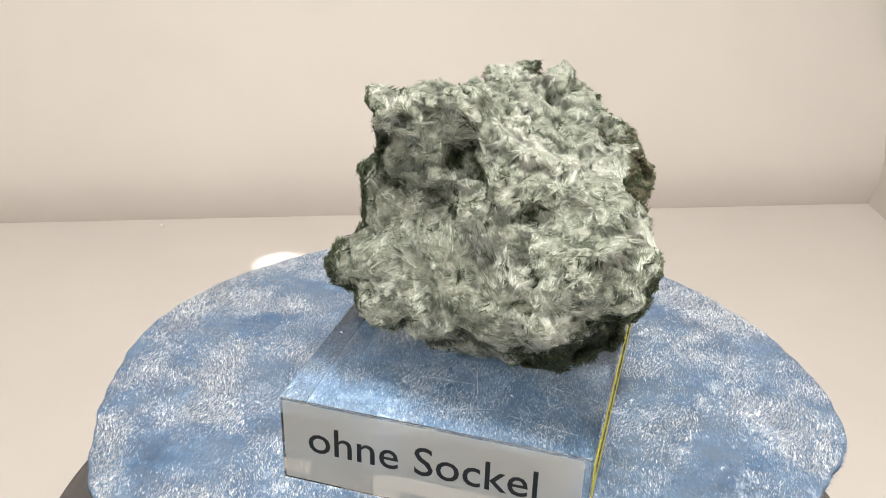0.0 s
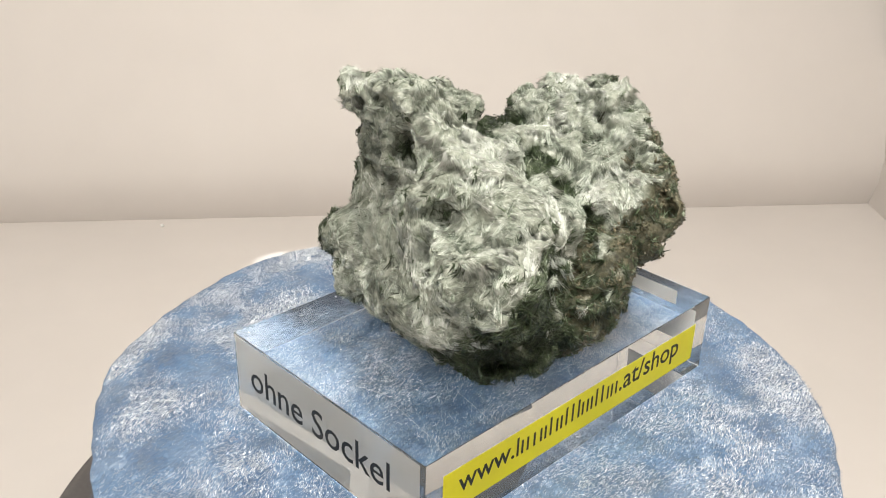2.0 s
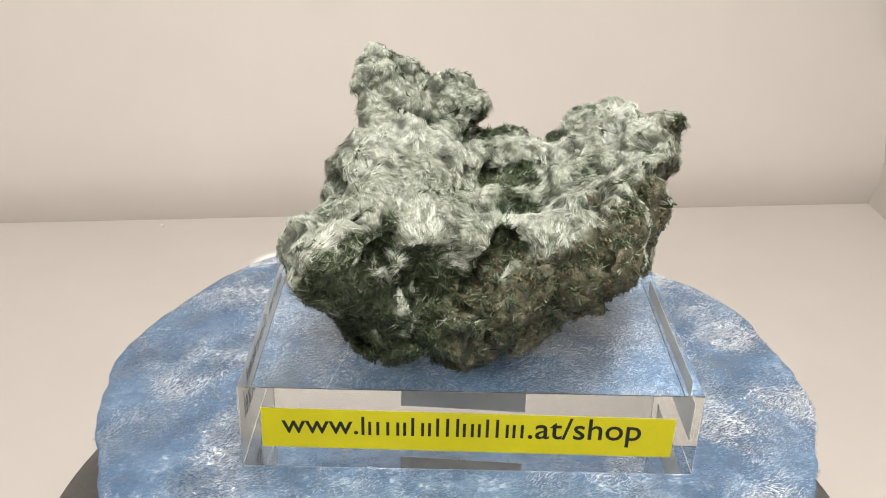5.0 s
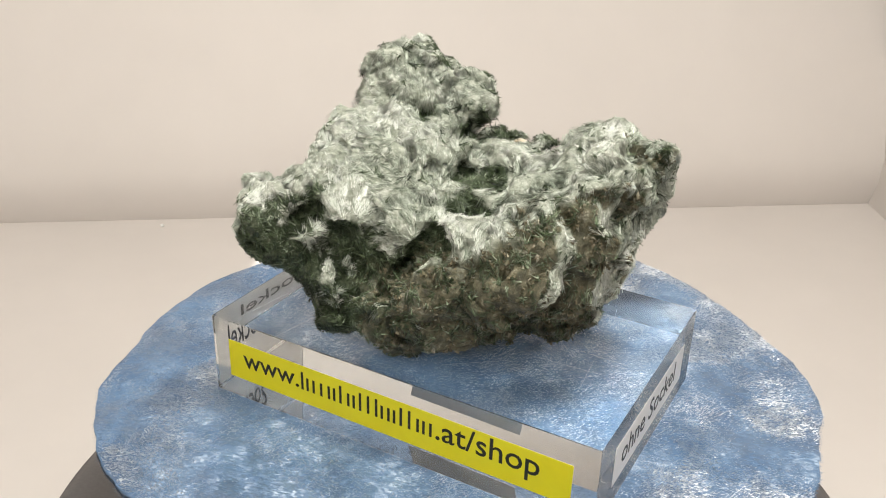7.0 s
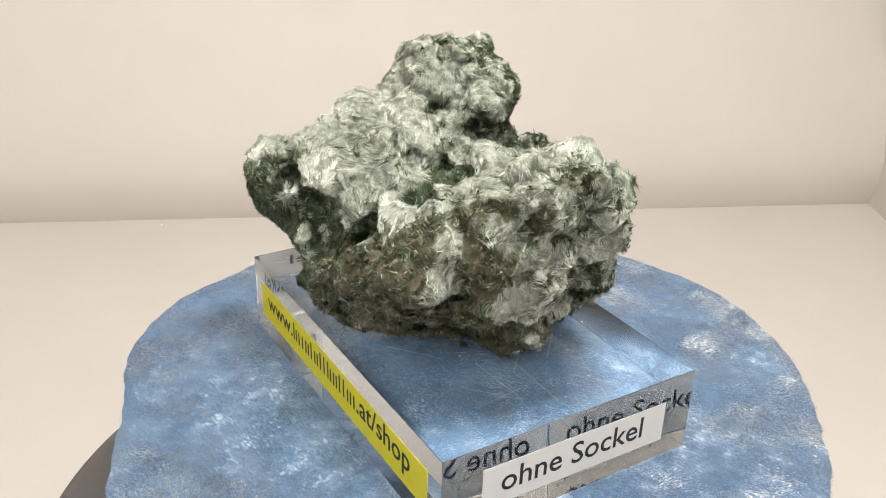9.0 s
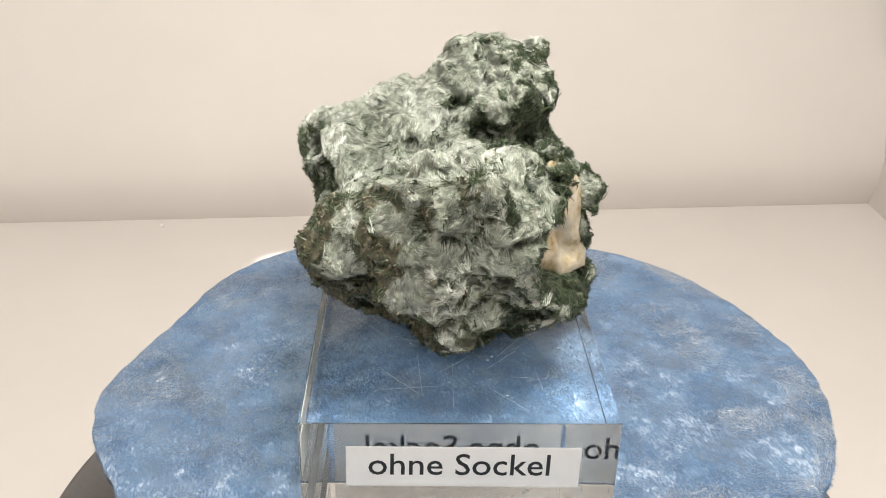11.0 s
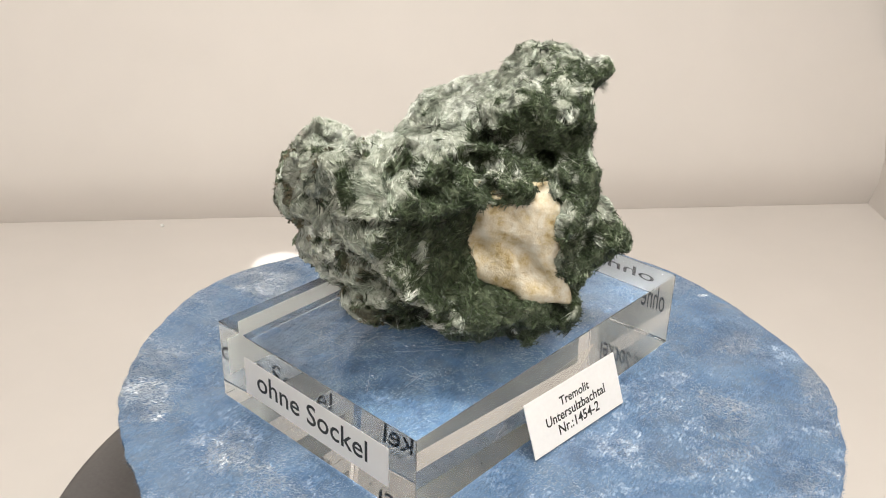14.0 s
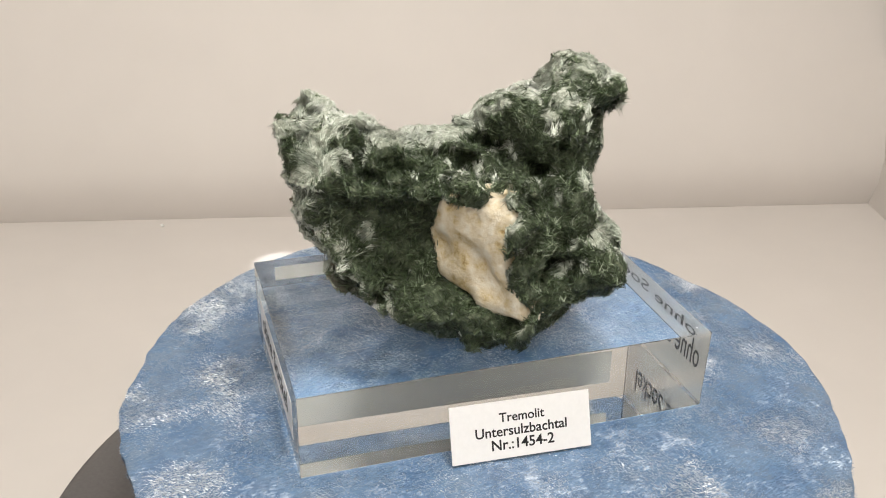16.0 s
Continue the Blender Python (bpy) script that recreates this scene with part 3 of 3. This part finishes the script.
def fan_cells(p, size, seed):
    """The crystal fan that each point belongs to: its middle, the way it grows, a number of its own, and the distance to its border."""
    base = np.floor(p / size - 0.5).astype(np.int64)
    best, second = np.full(len(p), 1e9), np.full(len(p), 1e9)
    middle, key = np.zeros_like(p), np.zeros(len(p), np.int64)
    for c in range(8):
        q = base + np.array([c & 1, (c >> 1) & 1, c >> 2])
        h = (q[:, 0] * 73856093 ^ q[:, 1] * 19349663 ^ q[:, 2] * 83492791 ^ (seed * 2654435761)) & 0xFFFFFFFF
        h = ((h ^ (h >> 15)) * 2246822519) & 0xFFFFFFFF
        h = ((h ^ (h >> 13)) * 3266489917) & 0xFFFFFFFF
        h ^= h >> 16
        jit = np.stack([(h & 1023), (h >> 10) & 1023, (h >> 20) & 1023], 1) / 1023.0
        m = (q + 0.5 + 0.8 * (jit - 0.5)) * size
        d = np.sqrt(((p - m) ** 2).sum(1))
        near = d < best
        second = np.where(near, best, np.minimum(second, d))
        best = np.where(near, d, best)
        middle[near], key[near] = m[near], h[near]
    k = ((key ^ (key >> 7)) * 668265263) & 0xFFFFFFFF
    way = np.stack([(k & 1023), (k >> 10) & 1023, (k >> 20) & 1023], 1) / 511.5 - 1.0
    way /= np.linalg.norm(way, axis=1, keepdims=True) + 1e-6
    return middle, way, (k >> 5 & 1023) / 1023.0, second - best


FAN = 9.5


def rock_detail(p):
    """Relief on the lumps: tilted overlapping fans, large and small, with grooves between them."""
    q = p + 1.3 * np.stack([fbm(p, 4.0, 2, k) for k in (61, 62, 63)], 1)
    out = 1.1 * fbm(p, 11.0, 2, 11) + 0.30 * fbm(p, 2.4, 2, 29)
    for size, lean, groove, seed in ((FAN, 1.5, 1.0, 3), (4.2, 0.35, 0.3, 8)):
        middle, way, own, gap = fan_cells(q, size, seed)
        out -= lean * np.clip(((q - middle) * way).sum(1) / (0.5 * size), -1, 1)
        out += groove * np.exp(-gap / 0.5)
    # the green side is knobbly, with deep gaps
    knobbly = soft(quartz_axes(p)[0], -14, -4)
    return out + knobbly * (3.4 * np.abs(fbm(p, 5.5, 2, 91)) - 1.0)


def rock_field(p):
    d = lump_field(p, -0.38)
    near = np.abs(d) < 5.5
    d[near] += rock_detail(p[near])
    n, u, v = quartz_axes(p)
    near = (n > -4) & (n < 25) & (np.abs(u) < 30) & (np.abs(v) < 24)
    n, u, v, out = n[near], u[near], v[near], np.clip(n[near], 0, 20)
    # the pocket opens outwards to both sides and upwards
    front = np.min([quartz_outline(u + k * out, v - 0.25 * abs(k) * out) for k in (-0.55, -0.25, 0.0, 0.3, 0.6, 0.9)], 0)
    front = front + 0.7 + 0.8 * soft(v, 8, 11) + 0.9 * fbm(p[near], 3.0, 2, 77)
    d[near] = np.maximum(d[near], -np.maximum(front, -2.5 - n))
    return np.maximum(d, 20.1 - p[:, 2])


def surface_nets(field, lo, hi, step):
    n = [int((b - a) / step) + 1 for a, b in zip(lo, hi)]
    axes = [lo[i] + step * np.arange(n[i]) for i in range(3)]
    grid = np.stack(np.meshgrid(*axes, indexing="ij"), -1)
    s = field(grid.reshape(-1, 3)).reshape(n)
    cells = [k - 1 for k in n]
    total, count = np.zeros((*cells, 3)), np.zeros(cells)
    corner = {}
    for c in range(8):
        o = (c & 1, (c >> 1) & 1, c >> 2)
        corner[o] = s[o[0]:o[0] + cells[0], o[1]:o[1] + cells[1], o[2]:o[2] + cells[2]]
    for o in corner:
        for ax in range(3):
            if o[ax]:
                continue
            q = tuple(v + (i == ax) for i, v in enumerate(o))
            a, b = corner[o], corner[q]
            hit = (a < 0) != (b < 0)
            t = np.where(hit, a / np.where(hit, a - b, 1), 0)
            for i in range(3):
                total[..., i] += np.where(hit, o[i] + (t if i == ax else 0), 0)
            count += hit
    live = count > 0
    index = -np.ones(cells, int)
    index[live] = np.arange(live.sum())
    where = np.argwhere(live)
    verts = (where + total[live] / count[live][:, None]) * step + np.array(lo)

    def sample(p):
        """The field between the grid points."""
        g = np.clip((p - np.array(lo)) / step, 0, np.array(n) - 1.001)
        i = g.astype(int)
        f = g - i
        val = 0
        for c in range(8):
            o = np.array([c & 1, (c >> 1) & 1, c >> 2])
            j = i + o
            val = val + s[j[:, 0], j[:, 1], j[:, 2]] * np.prod(np.where(o == 1, f, 1 - f), axis=1)
        return val

    faces = []
    for ax in range(3):
        u, v = (ax + 1) % 3, (ax + 2) % 3
        sl0, sl1 = [slice(1, -1)] * 3, [slice(1, -1)] * 3
        sl0[ax], sl1[ax] = slice(0, -1), slice(1, None)
        a, b = s[tuple(sl0)], s[tuple(sl1)]
        for flip, hit in ((False, (a < 0) & (b >= 0)), (True, (a >= 0) & (b < 0))):
            pos = np.argwhere(hit)
            pos[:, u] += 1
            pos[:, v] += 1
            quad = []
            for du, dv in ((-1, -1), (0, -1), (0, 0), (-1, 0)):
                q = pos.copy()
                q[:, u] += du
                q[:, v] += dv
                quad.append(index[q[:, 0], q[:, 1], q[:, 2]])
            quad = np.stack(quad, 1)
            faces.append(quad[:, ::-1] if flip else quad)
    return verts, np.concatenate(faces), sample


def gradient(field, p, e=0.6):
    g = np.stack([field(p + np.eye(3)[i] * e) - field(p - np.eye(3)[i] * e) for i in range(3)], 1)
    return g / (np.linalg.norm(g, axis=1, keepdims=True) + 1e-9)


def soft(x, a, b):
    t = np.clip((x - a) / (b - a), 0, 1)
    return t * t * (3 - 2 * t)


def mineral_zones(p, n):
    """How green and how brown the rock is at the points p with the outward normals n; green also paints shade."""
    w = fbm(p, 10.0, 3, 71)
    x, y, z = p[:, 0], p[:, 1], p[:, 2]
    hollow = n @ np.array([-0.80, 0.58, -0.15])
    green = soft(hollow + 0.25 * w, 0.05, 0.35) * soft(y - 0.9 * x + 4 * w, -2, 8) * soft(-n[:, 2] + 0.2 * w, -0.75, -0.5)
    # downward faces turn dark green: shade painted on the undersides
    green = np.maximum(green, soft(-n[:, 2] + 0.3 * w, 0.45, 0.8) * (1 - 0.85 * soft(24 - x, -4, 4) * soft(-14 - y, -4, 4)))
    under = soft(n @ np.array([-0.45, 0.85, -0.30]) + 0.2 * w, 0.02, 0.25) * soft(8 - x, -2, 2) * soft(10 - y, -2, 2) * soft(z - 46, -2, 2)
    green = np.maximum(green, under)
    basin = soft(5 - x + 3 * w, -3, 3) * soft(y + 9 + 3 * w, -3, 3) * soft(62 - z + 3 * w, -2, 2) * soft(hollow, -0.35, -0.1)
    green = np.maximum(green, basin)
    # the weathered underside below the ledge, and the flank of the knob
    side = n @ np.array([0.96, 0.10, -0.20])
    low = soft(46.5 + np.where(y > 0, 0.55, 0.36) * y + 3 * w - z, -2, 2)
    flank = soft(x + 2 * w - 4, 0, 6) * soft(side + 0.25 * w - 0.72 * soft(-y, 10, 24) * soft(z, 25, 33), -0.35, -0.1) * low
    green = np.maximum(green, flank)
    green = np.maximum(green, soft(side + 0.2 * w, 0.5, 0.72) * soft(-24 - y, -2, 2) * soft(56 - z + 3 * w, -2, 2) * 0.9)
    brown = flank * soft(y + 8 * w, -22, -6) * 0.85
    # deep recesses are greened as well, their shade put into the colour
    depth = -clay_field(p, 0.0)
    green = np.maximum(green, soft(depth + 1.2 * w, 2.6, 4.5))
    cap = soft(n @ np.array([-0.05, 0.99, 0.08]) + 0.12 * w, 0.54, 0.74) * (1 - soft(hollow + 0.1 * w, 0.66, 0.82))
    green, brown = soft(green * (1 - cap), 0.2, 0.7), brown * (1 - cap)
    return np.clip(green, 0, 1), np.clip(brown, 0, 1)


def needles(name, roots, tips, widths, tones, mat, parent, label, rng):
    """Many thin pointed crystals in one mesh; tone tells the bundles apart."""
    n = len(roots)
    axes = tips - roots
    side = np.cross(axes, rng.normal(size=(n, 3)))
    side /= np.linalg.norm(side, axis=1, keepdims=True) + 1e-9
    other = np.cross(axes, side)
    other /= np.linalg.norm(other, axis=1, keepdims=True) + 1e-9
    verts = np.zeros((n, 4, 3))
    for k in range(3):
        a = 2 * math.pi * k / 3
        verts[:, k] = roots + (math.cos(a) * side + math.sin(a) * other) * widths[:, None]
    verts[:, 3] = tips
    faces = (np.arange(n)[:, None, None] * 4 + np.array([(0, 1, 3), (1, 2, 3), (2, 0, 3)])[None]).reshape(-1)
    me = bpy.data.meshes.new(name)
    me.vertices.add(4 * n)
    me.vertices.foreach_set("co", verts.reshape(-1) * 0.001)
    me.loops.add(9 * n)
    me.loops.foreach_set("vertex_index", faces)
    me.polygons.add(3 * n)
    me.polygons.foreach_set("loop_start", np.arange(3 * n) * 3)
    me.update(calc_edges=True)
    at = me.color_attributes.new("tone", "FLOAT_COLOR", "POINT")
    t = np.repeat(tones, 4)
    at.data.foreach_set("color", np.stack([t, t, t, np.ones(len(t))], 1).reshape(-1))
    ob = part_mesh(name, me, mat, parent, label)
    ob["kind"] = "stuff"
    return ob


def build_rock():
    rock = thing("mineral_specimen", "grey-green fibrous mineral with a cream quartz core on clear acrylic", "mineral")
    verts, faces, sample = surface_nets(rock_field, (-38, -56, 17), (48, 50, 84), 0.68)
    normal = gradient(sample, verts, 0.9)
    broad = gradient(lambda q: lump_field(q, 0.0), verts, 2.5)
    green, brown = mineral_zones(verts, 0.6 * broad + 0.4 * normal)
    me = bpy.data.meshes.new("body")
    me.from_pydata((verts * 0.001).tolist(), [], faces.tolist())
    # the green channel holds green mineral and the painted recess shade
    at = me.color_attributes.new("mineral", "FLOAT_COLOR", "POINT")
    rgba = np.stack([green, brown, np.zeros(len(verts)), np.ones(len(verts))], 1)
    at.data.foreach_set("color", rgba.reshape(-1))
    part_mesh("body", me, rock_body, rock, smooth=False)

    # the cream quartz core in its pocket
    qv, qf, _ = surface_nets(quartz_field, (-38, -14, 22), (10, 30, 64), 0.5)
    me = bpy.data.meshes.new("quartz_core")
    me.from_pydata((qv * 0.001).tolist(), [], qf.tolist())
    part_mesh("quartz_core", me, quartz_cream, rock, "rough cream to ochre quartz face", smooth=True)

    # crystal fans that hug the surface: in each one the fibres spread from its root
    rng = np.random.RandomState(21)
    n, u, v = quartz_axes(verts)
    in_quartz = (quartz_outline(u, v) < -1.3) & (n > -3.5)
    usable = np.where((verts[:, 2] > 20.8) & ~in_quartz)[0]
    warped = verts + 1.3 * np.stack([fbm(verts, 4.0, 2, k) for k in (61, 62, 63)], 1)
    middle, way, own, gap = fan_cells(warped, FAN, 3)
    flow = verts - (middle - way * 0.75 * FAN)
    flow /= np.linalg.norm(flow, axis=1, keepdims=True) + 1e-9
    reach = np.clip(((warped - middle) * way).sum(1) / (0.5 * FAN), -1, 1)
    mood = np.clip(0.50 + 0.30 * (own - 0.5) + 0.24 * reach + 0.55 * fbm(verts, 9.0, 3, 131), 0, 1)
    stores = {"pale": [], "green": [], "brown": []}
    for i in rng.choice(usable, 19000):
        p = verts[i]
        nb = 0.5 * normal[i] + 0.5 * broad[i]
        nb /= np.linalg.norm(nb) + 1e-9
        g, b = green[i], brown[i]
        if b > 0.3 and rng.uniform() < 0.5:
            continue
        r = rng.uniform()
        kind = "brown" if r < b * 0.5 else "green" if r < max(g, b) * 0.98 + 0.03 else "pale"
        e1 = flow[i] + ((0.2 if rng.uniform() < 0.65 else 0.8) if kind == "pale" else 0.9) * rng.normal(size=3)
        e1 = e1 - nb * (e1 @ nb)
        e1 /= np.linalg.norm(e1) + 1e-9
        e2 = np.cross(nb, e1)
        if kind == "pale":
            count, half, size, thick, lift, up, wide = 20, rng.uniform(0.08, 0.7), rng.uniform(1.2, 3.2), 0.09, 0.25, 0.06, 0.24
            if reach[i] > 0.35 and rng.uniform() < 0.14:
                count, half, size, thick, lift, up, wide = 30, rng.uniform(0.2, 0.6), rng.uniform(2.2, 4.2), 0.1, 0.9, 0.2, 0.25
        elif kind == "green":
            count, half, size, thick, lift, up, wide = 10, rng.uniform(0.3, 3.1), rng.uniform(0.8, 2.8), 0.19, 0.9, 0.45, 0.3
        else:
            count, half, size, thick, lift, up, wide = 6, 3.1, rng.uniform(0.5, 1.2), 0.36, 0.7, 0.5, 0.35
        a = rng.uniform(-half, half, count)
        dirs = np.cos(a)[:, None] * e1 + np.sin(a)[:, None] * e2 + nb[None] * up * rng.uniform(0, 2, count)[:, None]
        length = size * rng.uniform(0.55, 1.1, count)
        root = p[None] + rng.normal(size=(count, 3)) * wide - nb[None] * 0.2
        tip = root + dirs * length[:, None]
        stores[kind].append((root, tip, np.repeat(nb[None], count, 0), thick * rng.uniform(0.6, 1.3, count), np.full(count, np.clip(0.62 * mood[i] + 0.38 * rng.uniform(), 0, 1)), lift * rng.uniform(0, 1, count) ** 1.5))
    for kind, mat, name, label in (("pale", pale_fibre, "fibre_felt", "silky pale grey-green fibre fans"), ("green", green_fibre, "needle_felt", "dark green glassy needles, also painting shade on undersides and in recesses"), ("brown", brown_grain, "grain_crust", "rusty brown grains")):
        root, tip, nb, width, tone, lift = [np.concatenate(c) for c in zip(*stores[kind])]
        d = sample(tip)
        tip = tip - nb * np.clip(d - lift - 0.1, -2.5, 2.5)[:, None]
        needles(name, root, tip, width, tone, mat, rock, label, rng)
    return rock


turntable = build_base()
platter = build_platter()
cloth = build_cloth()
block = build_block()
tag = build_tag()
rock = build_rock()


# ------------------------------------------------------------ what turns
def motions():
    rows = [(t / 2, pose(0, 0, 0, 0, 0, -14.716 * t / 2)) for t in range(33)]
    for ob in (platter, cloth, block, tag, rock):
        walk(ob, rows)


motions()
